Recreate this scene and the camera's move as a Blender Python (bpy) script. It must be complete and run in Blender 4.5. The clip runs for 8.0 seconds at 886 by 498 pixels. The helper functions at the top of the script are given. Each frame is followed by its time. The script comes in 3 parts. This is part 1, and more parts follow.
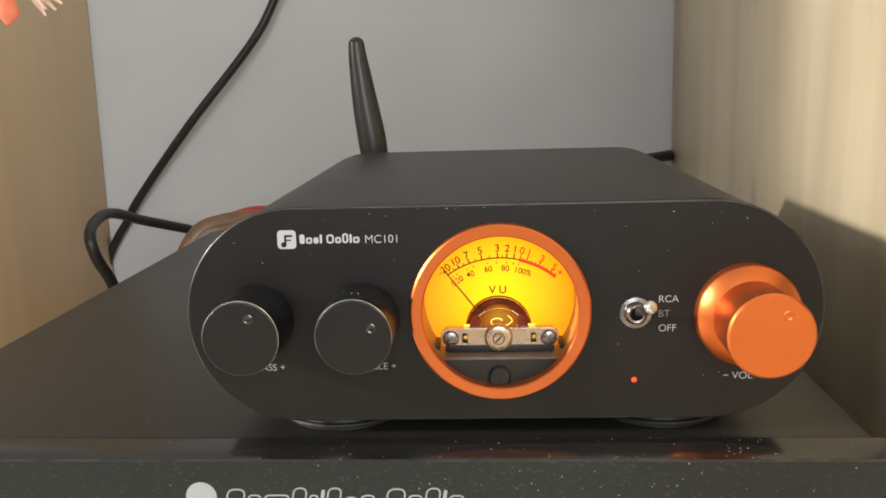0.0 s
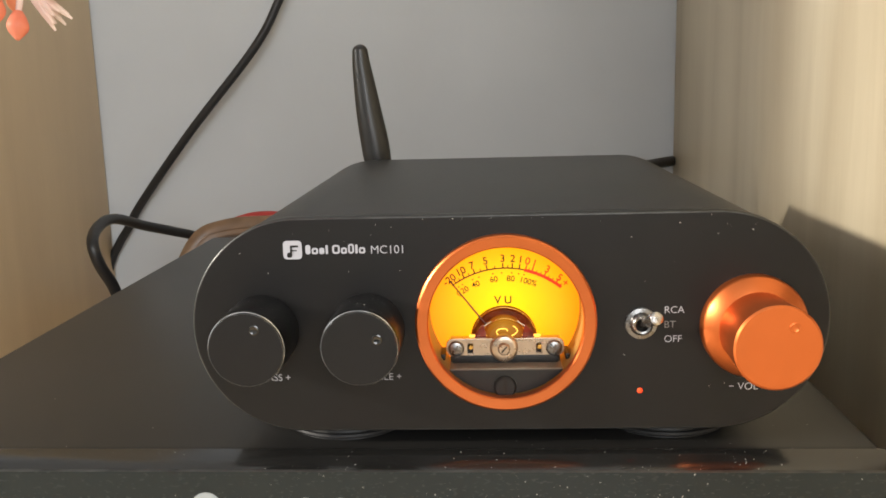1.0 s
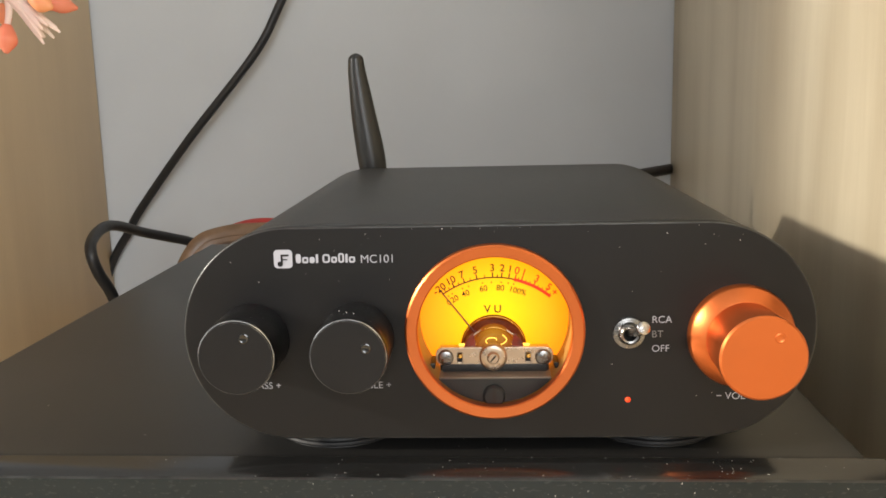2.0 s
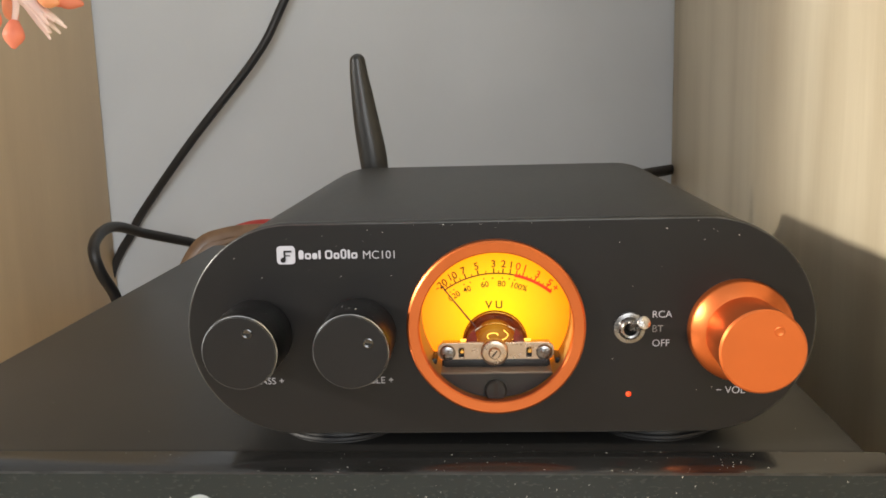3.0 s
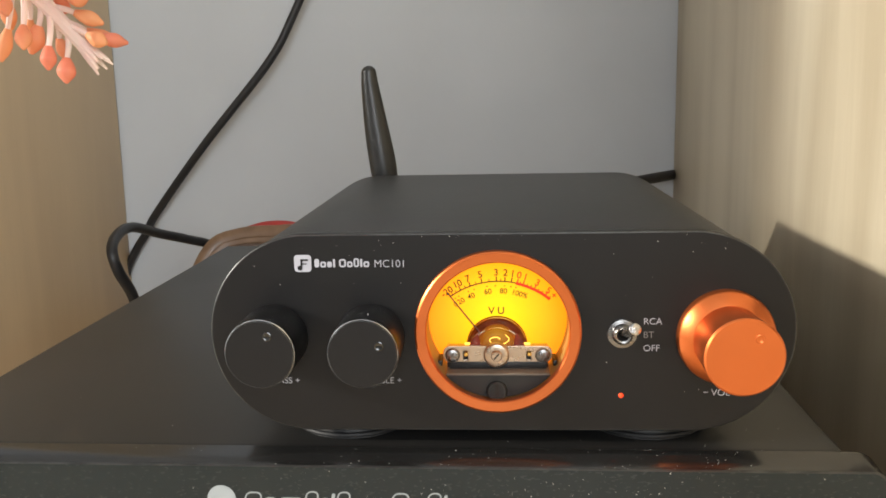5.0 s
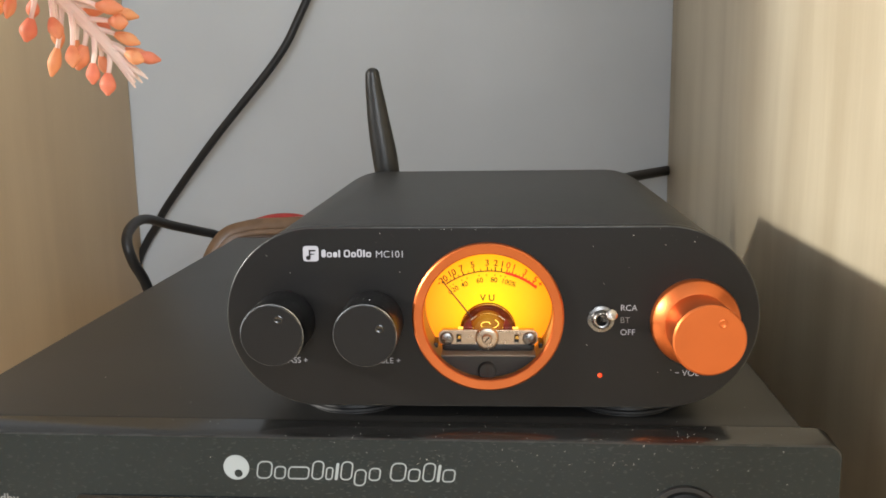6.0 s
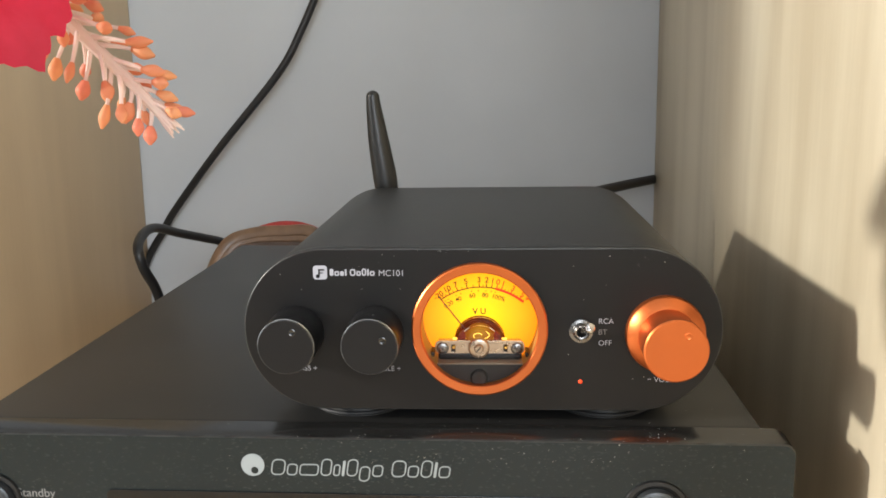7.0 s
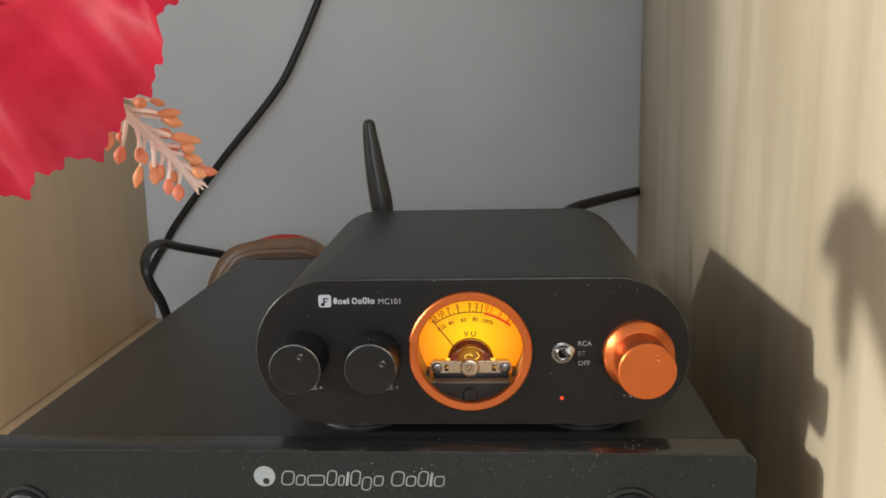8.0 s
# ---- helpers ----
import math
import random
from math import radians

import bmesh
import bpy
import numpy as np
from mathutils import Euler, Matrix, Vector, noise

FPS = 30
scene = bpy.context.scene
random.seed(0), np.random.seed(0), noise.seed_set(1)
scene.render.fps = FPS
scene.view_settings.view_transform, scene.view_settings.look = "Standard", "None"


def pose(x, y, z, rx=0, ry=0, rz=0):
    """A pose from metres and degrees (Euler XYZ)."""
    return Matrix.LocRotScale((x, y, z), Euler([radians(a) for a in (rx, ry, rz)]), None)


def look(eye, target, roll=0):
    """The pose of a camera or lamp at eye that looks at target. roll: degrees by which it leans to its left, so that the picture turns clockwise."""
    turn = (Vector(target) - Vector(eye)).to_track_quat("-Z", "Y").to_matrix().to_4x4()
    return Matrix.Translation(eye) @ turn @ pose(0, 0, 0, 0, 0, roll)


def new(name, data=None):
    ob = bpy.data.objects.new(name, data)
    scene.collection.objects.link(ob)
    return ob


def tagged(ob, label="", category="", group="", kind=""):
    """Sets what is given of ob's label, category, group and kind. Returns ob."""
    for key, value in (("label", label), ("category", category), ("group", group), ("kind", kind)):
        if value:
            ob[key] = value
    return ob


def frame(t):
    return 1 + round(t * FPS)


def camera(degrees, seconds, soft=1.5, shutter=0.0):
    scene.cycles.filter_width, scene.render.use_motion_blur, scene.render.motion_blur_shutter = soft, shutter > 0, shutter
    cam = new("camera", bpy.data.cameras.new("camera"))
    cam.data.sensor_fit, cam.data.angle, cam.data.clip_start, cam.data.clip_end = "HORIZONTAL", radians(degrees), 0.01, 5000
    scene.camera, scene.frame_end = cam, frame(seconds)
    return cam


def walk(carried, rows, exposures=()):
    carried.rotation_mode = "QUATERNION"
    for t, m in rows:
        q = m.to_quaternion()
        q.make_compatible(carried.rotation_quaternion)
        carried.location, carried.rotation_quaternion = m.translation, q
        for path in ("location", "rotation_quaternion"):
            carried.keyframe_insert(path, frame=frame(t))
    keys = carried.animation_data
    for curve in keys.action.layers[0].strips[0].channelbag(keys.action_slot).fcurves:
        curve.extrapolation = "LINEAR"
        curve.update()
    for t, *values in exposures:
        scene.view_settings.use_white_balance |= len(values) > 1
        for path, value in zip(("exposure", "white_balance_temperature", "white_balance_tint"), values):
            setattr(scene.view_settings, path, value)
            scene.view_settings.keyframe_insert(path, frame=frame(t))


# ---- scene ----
cam = camera(53.0, 8.0, soft=1.7)
PATH = [
    (0, (0.00253, -0.21993, 0.17863), (-0.1230, 1.7393, -0.2032), -1.56),
    (0.5, (0.00129, -0.22093, 0.17831), (-0.1238, 1.7389, -0.2004), -1.56),
    (1, (0.00111, -0.21972, 0.18057), (-0.1244, 1.7408, -0.1946), -1.49),
    (1.5, (0.00344, -0.22147, 0.18142), (-0.1226, 1.7399, -0.1891), -1.42),
    (1.7, (0.00447, -0.22100, 0.18177), (-0.1238, 1.7408, -0.1852), -1.37),
    (2.8, (0.00434, -0.22215, 0.18041), (-0.1287, 1.7418, -0.1735), -1.38),
    (3, (0.00457, -0.22315, 0.18007), (-0.1289, 1.7407, -0.1739), -1.50),
    (3.5, (0.00408, -0.22177, 0.18330), (-0.1329, 1.7422, -0.1688), -1.51),
    (4, (0.00476, -0.22498, 0.18327), (-0.1345, 1.7386, -0.1699), -1.47),
    (4.2, (0.00552, -0.22674, 0.18312), (-0.1382, 1.7370, -0.1678), -1.45),
    (5.3, (0.00642, -0.24451, 0.18829), (-0.1449, 1.7160, -0.1772), -1.04),
    (5.5, (0.00773, -0.24839, 0.18919), (-0.1463, 1.7112, -0.1799), -1.01),
    (6, (0.01054, -0.26257, 0.19068), (-0.1486, 1.6953, -0.1856), -0.90),
    (6.5, (0.01139, -0.27619, 0.19814), (-0.1451, 1.6806, -0.1846), -0.84),
    (7, (0.01282, -0.29063, 0.20386), (-0.1367, 1.6665, -0.1800), -0.89),
    (7.5, (0.01435, -0.29782, 0.21669), (-0.1246, 1.6592, -0.1714), -1.04),
    (8, (0.01478, -0.31765, 0.22207), (-0.1178, 1.6388, -0.1712), -1.22),
]
walk(cam, [(t, look(eye, target, roll)) for t, eye, target, roll in PATH],
     [(0.0, 0.0, 6700, 10), (5.3, 0.0, 6450, 9.5), (6.9, 0.0, 6300, 9), (7.5, -0.15, 6330, 9.3), (8.0, -0.5, 6330, 9.7)])

# ---- world, sun, added fill lamps ----
SUN_DIR = Vector((1.0, 0.345, -0.355)).normalized()
world = bpy.data.worlds.new("sky")
scene.world = world
world.use_nodes = True
wn = world.node_tree
sky = wn.nodes.new("ShaderNodeTexSky")
sky.sky_type = "NISHITA"
sky.sun_disc = False
sky.sun_elevation = math.asin(-SUN_DIR.z)
sky.sun_rotation = math.atan2(-SUN_DIR.x, -SUN_DIR.y)
wn.links.new(sky.outputs[0], wn.nodes["Background"].inputs[0])
wn.nodes["Background"].inputs[1].default_value = 0.1

sun_data = bpy.data.lights.new("sun", "SUN")
sun_data.energy, sun_data.angle, sun_data.color = 4.2, radians(2.7), (1.0, 0.94, 0.83)
sun = new("sun", sun_data)
sun.matrix_world = Matrix.Translation((-3, -0.5, 1)) @ SUN_DIR.to_track_quat("-Z", "Y").to_matrix().to_4x4()


def fill_lamp(name, eye, target, w, h, power, color):
    d = bpy.data.lights.new(name, "AREA")
    d.shape, d.size, d.size_y, d.energy, d.color = "RECTANGLE", w, h, power, color
    ob = new(name, d)
    ob.matrix_world = look(eye, target)
    return ob


# Two added area lamps, out of view, that fill the shelf with soft light.
fill_lamp("rear_fill", (0.75, -2.48, 0.95), (0.75, 0, 0.9), 1.95, 1.2, 60, (0.93, 0.965, 1.0))
fill_lamp("side_fill", (-2.98, -1.38, 1.15), (0, -0.5, 0.5), 1.1, 1.1, 34, (0.97, 0.98, 1.0))


# ---- materials ----
def material(name):
    m = bpy.data.materials.new(name)
    m.use_nodes = True
    return m, m.node_tree.nodes, m.node_tree.links, m.node_tree.nodes["Principled BSDF"]


def surface(name, base, rough=0.5, metal=0.0, spec=0.5, var=0.15, scale=40.0, fine=600.0, bump=0.05, stretch=(1, 1, 1), rvar=0.08):
    """Paint, metal or plastic with stains at one scale and grain at another."""
    m, n, l, p = material(name)
    co = n.new("ShaderNodeTexCoord")
    mp = n.new("ShaderNodeMapping")
    mp.inputs["Scale"].default_value = stretch
    l.new(co.outputs["Object"], mp.inputs[0])
    big = n.new("ShaderNodeTexNoise")
    big.inputs["Scale"].default_value, big.inputs["Detail"].default_value = scale, 5
    small = n.new("ShaderNodeTexNoise")
    small.inputs["Scale"].default_value, small.inputs["Detail"].default_value = fine, 3
    for t in (big, small):
        l.new(mp.outputs[0], t.inputs["Vector"])
    ramp = n.new("ShaderNodeMapRange")
    ramp.inputs[1].default_value, ramp.inputs[2].default_value = 0.3, 0.7
    ramp.inputs[3].default_value, ramp.inputs[4].default_value = 1 - var, 1 + var
    l.new(big.outputs[0], ramp.inputs[0])
    mul = n.new("ShaderNodeVectorMath")
    mul.operation = "SCALE"
    mul.inputs[0].default_value = base
    l.new(ramp.outputs[0], mul.inputs["Scale"])
    l.new(mul.outputs[0], p.inputs["Base Color"])
    rr = n.new("ShaderNodeMapRange")
    rr.inputs[3].default_value, rr.inputs[4].default_value = rough - rvar, rough + rvar
    l.new(small.outputs[0], rr.inputs[0])
    l.new(rr.outputs[0], p.inputs["Roughness"])
    p.inputs["Metallic"].default_value = metal
    p.inputs["Specular IOR Level"].default_value = spec
    if bump:
        b = n.new("ShaderNodeBump")
        b.inputs["Strength"].default_value, b.inputs["Distance"].default_value = bump, 0.0004
        l.new(small.outputs[0], b.inputs["Height"])
        l.new(b.outputs[0], p.inputs["Normal"])
    return m


def wood(name, dark, light, streak):
    """Pale wood-effect laminate, grain running upright, with painted sun streaks on the right panel."""
    m, n, l, p = material(name)
    co = n.new("ShaderNodeTexCoord")
    mp = n.new("ShaderNodeMapping")
    mp.inputs["Scale"].default_value = (1, 1, 0.09)
    l.new(co.outputs["Object"], mp.inputs[0])
    a = n.new("ShaderNodeTexNoise")
    a.inputs["Scale"].default_value, a.inputs["Detail"].default_value, a.inputs["Distortion"].default_value = streak, 2, 0.6
    b = n.new("ShaderNodeTexNoise")
    b.inputs["Scale"].default_value, b.inputs["Detail"].default_value = 420, 3
    mp2 = n.new("ShaderNodeMapping")
    mp2.inputs["Scale"].default_value = (1, 1, 0.5)
    l.new(co.outputs["Object"], mp2.inputs[0])
    c = n.new("ShaderNodeTexNoise")
    c.inputs["Scale"].default_value, c.inputs["Detail"].default_value = 9, 3
    l.new(mp.outputs[0], a.inputs["Vector"]), l.new(mp.outputs[0], b.inputs["Vector"]), l.new(mp2.outputs[0], c.inputs["Vector"])
    s1 = n.new("ShaderNodeMath")
    s1.operation = "MULTIPLY_ADD"
    s1.inputs[1].default_value = 0.12
    l.new(b.outputs[0], s1.inputs[0]), l.new(a.outputs[0], s1.inputs[2])
    s2 = n.new("ShaderNodeMath")
    s2.operation = "MULTIPLY_ADD"
    s2.inputs[1].default_value = 0.5
    l.new(c.outputs[0], s2.inputs[0]), l.new(s1.outputs[0], s2.inputs[2])
    cr = n.new("ShaderNodeValToRGB")
    cr.color_ramp.elements[0].position, cr.color_ramp.elements[0].color = 0.60, (*dark, 1)
    cr.color_ramp.elements[1].position, cr.color_ramp.elements[1].color = 1.0, (*light, 1)
    l.new(s2.outputs[0], cr.inputs[0])
    l.new(cr.outputs[0], p.inputs["Base Color"])
    p.inputs["Roughness"].default_value = 0.5
    bm_ = n.new("ShaderNodeBump")
    bm_.inputs["Strength"].default_value, bm_.inputs["Distance"].default_value = 0.1, 0.0005
    l.new(b.outputs[0], bm_.inputs["Height"]), l.new(bm_.outputs[0], p.inputs["Normal"])
    return m


def glow(name, inner, outer, strength, centre, reach):
    """Emission put into the colour: brightest near the centre, fading outward."""
    m, n, l, p = material(name)
    co = n.new("ShaderNodeTexCoord")
    sub = n.new("ShaderNodeVectorMath")
    sub.operation = "DISTANCE"
    sub.inputs[1].default_value = centre
    l.new(co.outputs["Object"], sub.inputs[0])
    r = n.new("ShaderNodeMapRange")
    r.inputs[1].default_value, r.inputs[2].default_value = reach[0], reach[1]
    l.new(sub.outputs["Value"], r.inputs[0])
    mix = n.new("ShaderNodeMix")
    mix.data_type = "RGBA"
    mix.inputs["A"].default_value, mix.inputs["B"].default_value = (*inner, 1), (*outer, 1)
    l.new(r.outputs[0], mix.inputs["Factor"])
    l.new(mix.outputs["Result"], p.inputs["Emission Color"])
    p.inputs["Emission Strength"].default_value = strength
    p.inputs["Base Color"].default_value = (0.10, 0.05, 0.0, 1)
    p.inputs["Roughness"].default_value = 0.7
    return m


def clear(name):
    m, n, l, p = material(name)
    tr = n.new("ShaderNodeBsdfTransparent")
    gl = n.new("ShaderNodeBsdfGlossy")
    gl.inputs["Roughness"].default_value = 0.06
    fr = n.new("ShaderNodeFresnel")
    fr.inputs[0].default_value = 1.13
    mx = n.new("ShaderNodeMixShader")
    l.new(fr.outputs[0], mx.inputs[0]), l.new(tr.outputs[0], mx.inputs[1]), l.new(gl.outputs[0], mx.inputs[2])
    l.new(mx.outputs[0], n["Material Output"].inputs[0])
    return m


M_WALL = surface("grey_wall_paint", (0.53, 0.55, 0.57), 0.8, var=0.05, scale=7, fine=320, bump=0.12)
M_ROOM = surface("room_wall_paint", (0.78, 0.765, 0.74), 0.85, var=0.04, scale=3, fine=150)
M_ROOMFLOOR = surface("room_floor", (0.20, 0.185, 0.17), 0.5, var=0.2, scale=4, fine=60)
M_WOOD = wood("pale_oak_laminate", (0.62, 0.465, 0.29), (0.745, 0.575, 0.365), 12)
# Same laminate retoned for the sunlit side; its streaks paint sunlight as well as grain.
M_WOOD_R = wood("sun_streaked_laminate", (0.43, 0.36, 0.25), (0.61, 0.54, 0.405), 19)
M_PLATE = surface("black_anodised_aluminium", (0.0058, 0.0054, 0.0054), 0.42, spec=0.3, var=0.1, scale=60, fine=1800, bump=0.04)
M_BODY = surface("black_powder_coat", (0.013, 0.013, 0.0125), 0.46, var=0.1, scale=70, fine=2500, bump=0.22)
M_EDGE = surface("bare_chamfer", (0.50, 0.52, 0.54), 0.24, metal=0.85, var=0.5, scale=180)
M_RIM = surface("polished_bare_edge", (0.07, 0.07, 0.068), 0.36, metal=0.8, var=0.3, scale=160, bump=0)
M_FOOTRIM = surface("satin_foot_rim", (0.016, 0.016, 0.017), 0.55, spec=0.3, bump=0)
M_SLOPE = surface("black_glossy_edge", (0.010, 0.010, 0.0098), 0.15, spec=0.9, var=0.05, bump=0, rvar=0.01)
M_DISPLAY = surface("black_display_glass", (0.006, 0.007, 0.008), 0.12, var=0.05, bump=0)
M_BUTTON = surface("grey_satin_button", (0.07, 0.075, 0.08), 0.35, metal=0.5)
M_AMP_TOP = surface("black_lacquered_steel", (0.0075, 0.0072, 0.0068), 0.38, spec=0.41, var=0.1, scale=25, fine=900, bump=0.0, rvar=0.01)
M_AMP_TOP.node_tree.nodes["Principled BSDF"].inputs["Sheen Weight"].default_value = 0.025
M_AMP = surface("black_brushed_front", (0.0105, 0.0165, 0.0185), 0.27, spec=0.38, var=0.05, scale=40, fine=1500, bump=0.0, stretch=(0.4, 1, 1), rvar=0.015)
M_COPPER = surface("orange_anodised_aluminium", (0.66, 0.17, 0.048), 0.35, metal=0.9, var=0.03, scale=60, fine=2500, bump=0.0, rvar=0.02)
M_KNOB = surface("black_satin_knob", (0.0055, 0.0055, 0.006), 0.38, spec=0.35, var=0.1, scale=60, fine=1800, bump=0.03)
M_DIMPLE = surface("black_gloss_dimple", (0.004, 0.004, 0.004), 0.12, spec=0.9, bump=0)
M_CHROME = surface("chrome", (0.25, 0.245, 0.24), 0.28, metal=1.0, var=0.05)
M_SILVER = surface("worn_silver_bracket", (0.56, 0.44, 0.33), 0.28, metal=0.9, var=0.06, scale=300, bump=0.0, rvar=0.03)
M_GOLD = surface("gold_wire", (0.85, 0.50, 0.12), 0.25, metal=0.9)
M_LEDGE = surface("grey_meter_ledge", (0.16, 0.13, 0.10), 0.4)
M_LEVER = surface("worn_chrome", (0.48, 0.46, 0.44), 0.24, metal=1.0, var=0.5, scale=700, fine=2500, bump=0.25)
M_WHITE = surface("white_print", (0.40, 0.41, 0.46), 0.6, var=0.03, bump=0)
M_GREY = surface("grey_print", (0.22, 0.22, 0.22), 0.6, var=0.03, bump=0)
M_LOGO = surface("silver_print", (0.30, 0.335, 0.35), 0.5, var=0.04, bump=0)
M_INK = surface("dark_dial_ink", (0.012, 0.006, 0.002), 0.7, var=0.05, bump=0)
M_RED_INK = surface("red_dial_ink", (0.55, 0.02, 0.004), 0.6, var=0.05, bump=0)
# The dial's backlight through the red print is put into its emission.
n_ = M_RED_INK.node_tree.nodes["Principled BSDF"]
n_.inputs["Emission Color"].default_value, n_.inputs["Emission Strength"].default_value = (1.0, 0.05, 0.005, 1), 0.55
M_DIAL = glow("backlit_yellow_dial", (1.0, 0.60, 0.0), (1.0, 0.245, 0.002), 1.55, (0.0026, 0.015, 0.1205), (0.004, 0.0200))
M_TUBE = surface("cream_meter_case", (0.42, 0.25, 0.08), 0.4, var=0.05)
M_AMBER = surface("amber_coil_housing", (0.16, 0.028, 0.006), 0.16, var=0.4, scale=320)
# The drum is no lamp: this emission stands for meter light falling on it.
M_DRUM = glow("amber_drum_glow", (1.0, 0.42, 0.02), (0.55, 0.10, 0.004), 0.42, (0.0024, 0.009, 0.1160), (0.0, 0.0055))
M_REDFIN = surface("red_brown_lacquer", (0.20, 0.022, 0.010), 0.12, var=0.4, scale=400)
M_NEEDLE = surface("dark_red_needle", (0.09, 0.012, 0.004), 0.4, var=0.05, bump=0)
M_STRIP = glow("warm_glow", (1.0, 0.62, 0.10), (1.0, 0.45, 0.05), 2.6, (0.0025, 0.010, 0.113), (0.002, 0.014))
M_LED = glow("red_led", (1.0, 0.06, 0.02), (1.0, 0.03, 0.01), 1.5, (0.0368, -0.001, 0.10065), (0.0, 0.001))
M_GLASS = clear("clear_meter_glass")
M_RUBBER = surface("black_rubber", (0.007, 0.007, 0.007), 0.5, var=0.1, scale=90)
M_ANT = surface("black_antenna_plastic", (0.018, 0.018, 0.017), 0.36, var=0.1, scale=90, fine=1500)
M_CABLE = surface("black_cable_jacket", (0.016, 0.016, 0.017), 0.42, var=0.1, scale=120)
M_BROWN = surface("brown_cable_jacket", (0.20, 0.12, 0.07), 0.35, var=0.2, scale=90)
M_DARKBROWN = surface("dark_brown_cable_jacket", (0.09, 0.055, 0.038), 0.5, var=0.25, scale=90)
M_REDWIRE = surface("red_cable_jacket", (0.42, 0.035, 0.03), 0.45, var=0.1, scale=90)
M_DUST = surface("pale_dust", (0.62, 0.61, 0.57), 0.9, var=0.1, bump=0)


def petal_material(name, base, deep, trans, vary=0.0):
    m, n, l, p = material(name)
    co = n.new("ShaderNodeTexCoord")
    t = n.new("ShaderNodeTexNoise")
    t.inputs["Scale"].default_value, t.inputs["Detail"].default_value = 55, 5
    l.new(co.outputs["Object"], t.inputs["Vector"])
    r = n.new("ShaderNodeValToRGB")
    r.color_ramp.elements[0].position, r.color_ramp.elements[0].color = 0.3, (*deep, 1)
    r.color_ramp.elements[1].position, r.color_ramp.elements[1].color = 0.7, (*base, 1)
    if vary:
        oi = n.new("ShaderNodeObjectInfo")
        add = n.new("ShaderNodeMath")
        add.operation = "MULTIPLY_ADD"
        add.inputs[1].default_value = vary
        l.new(oi.outputs["Random"], add.inputs[0]), l.new(t.outputs[0], add.inputs[2])
        sub = n.new("ShaderNodeMath")
        sub.operation = "SUBTRACT"
        sub.inputs[1].default_value = vary / 2
        l.new(add.outputs[0], sub.inputs[0]), l.new(sub.outputs[0], r.inputs[0])
    else:
        l.new(t.outputs[0], r.inputs[0])
    l.new(r.outputs[0], p.inputs["Base Color"])
    p.inputs["Roughness"].default_value = 0.5
    tl = n.new("ShaderNodeBsdfTranslucent")
    l.new(r.outputs[0], tl.inputs[0])
    mx = n.new("ShaderNodeMixShader")
    mx.inputs[0].default_value = trans
    l.new(p.outputs[0], mx.inputs[1]), l.new(tl.outputs[0], mx.inputs[2])
    l.new(mx.outputs[0], n["Material Output"].inputs[0])
    w = n.new("ShaderNodeTexNoise")
    w.inputs["Scale"].default_value = 900
    b = n.new("ShaderNodeBump")
    b.inputs["Strength"].default_value, b.inputs["Distance"].default_value = 0.25, 0.0003
    l.new(co.outputs["Object"], w.inputs["Vector"]), l.new(w.outputs[0], b.inputs["Height"]), l.new(b.outputs[0], p.inputs["Normal"])
    return m


M_PETAL = petal_material("crimson_fabric_petal", (0.82, 0.048, 0.115), (0.64, 0.013, 0.048), 0.4)
M_COLUMN = petal_material("pale_pink_pistil", (0.96, 0.89, 0.84), (0.93, 0.79, 0.73), 0.4)
M_ANTHER = petal_material("orange_anther", (0.90, 0.49, 0.25), (0.84, 0.33, 0.21), 0.4, 0.7)
M_STEM = surface("green_stem", (0.05, 0.10, 0.03), 0.5)


# ---- mesh helpers ----
def mesh_of(name, bm, mat, smooth=True):
    me = bpy.data.meshes.new(name)
    bmesh.ops.recalc_face_normals(bm, faces=bm.faces)
    bm.to_mesh(me)
    bm.free()
    if smooth:
        me.shade_smooth()
        me.set_sharp_from_angle(angle=radians(35))
    me.materials.append(mat)
    return me


def part(name, bm, mat, parent=None, label="", smooth=True):
    me = bm if isinstance(bm, bpy.types.Mesh) else mesh_of(name, bm, mat, smooth)
    if me is bm and not me.materials:
        me.materials.append(mat)
    ob = new(name, me)
    ob.parent = parent
    return tagged(ob, label)


def thing(name, label, category, at=(0, 0, 0), turn=0, group=""):
    ob = new(name)
    ob.empty_display_size = 0.02
    ob.location, ob.rotation_euler = at, (0, 0, radians(turn))
    return tagged(ob, label, category, group)


def box(x0, x1, y0, y1, z0, z1, bevel=0.0, seg=2):
    bm = bmesh.new()
    bmesh.ops.create_cube(bm, size=1, matrix=Matrix.Translation(((x0 + x1) / 2, (y0 + y1) / 2, (z0 + z1) / 2)) @ Matrix.Diagonal((x1 - x0, y1 - y0, z1 - z0, 1)))
    if bevel:
        bmesh.ops.bevel(bm, geom=bm.edges[:], offset=bevel, segments=seg, profile=0.5, affect="EDGES")
    return bm


def lathe(profile, cx, cz, n=64, bm=None):
    """Turn a profile of (radius, y) about an axis along y through (cx, cz)."""
    bm = bm or bmesh.new()
    rings = []
    for r, y in profile:
        if r < 1e-6:
            rings.append([bm.verts.new((cx, y, cz))])
        else:
            rings.append([bm.verts.new((cx + r * math.cos(2 * math.pi * k / n), y, cz + r * math.sin(2 * math.pi * k / n))) for k in range(n)])
    for a, b in zip(rings, rings[1:]):
        for k in range(n):
            j = (k + 1) % n
            if len(a) == 1 and len(b) > 1:
                bm.faces.new((a[0], b[k], b[j]))
            elif len(b) == 1 and len(a) > 1:
                bm.faces.new((a[k], a[j], b[0]))
            elif len(a) > 1:
                bm.faces.new((a[k], a[j], b[j], b[k]))
    return bm


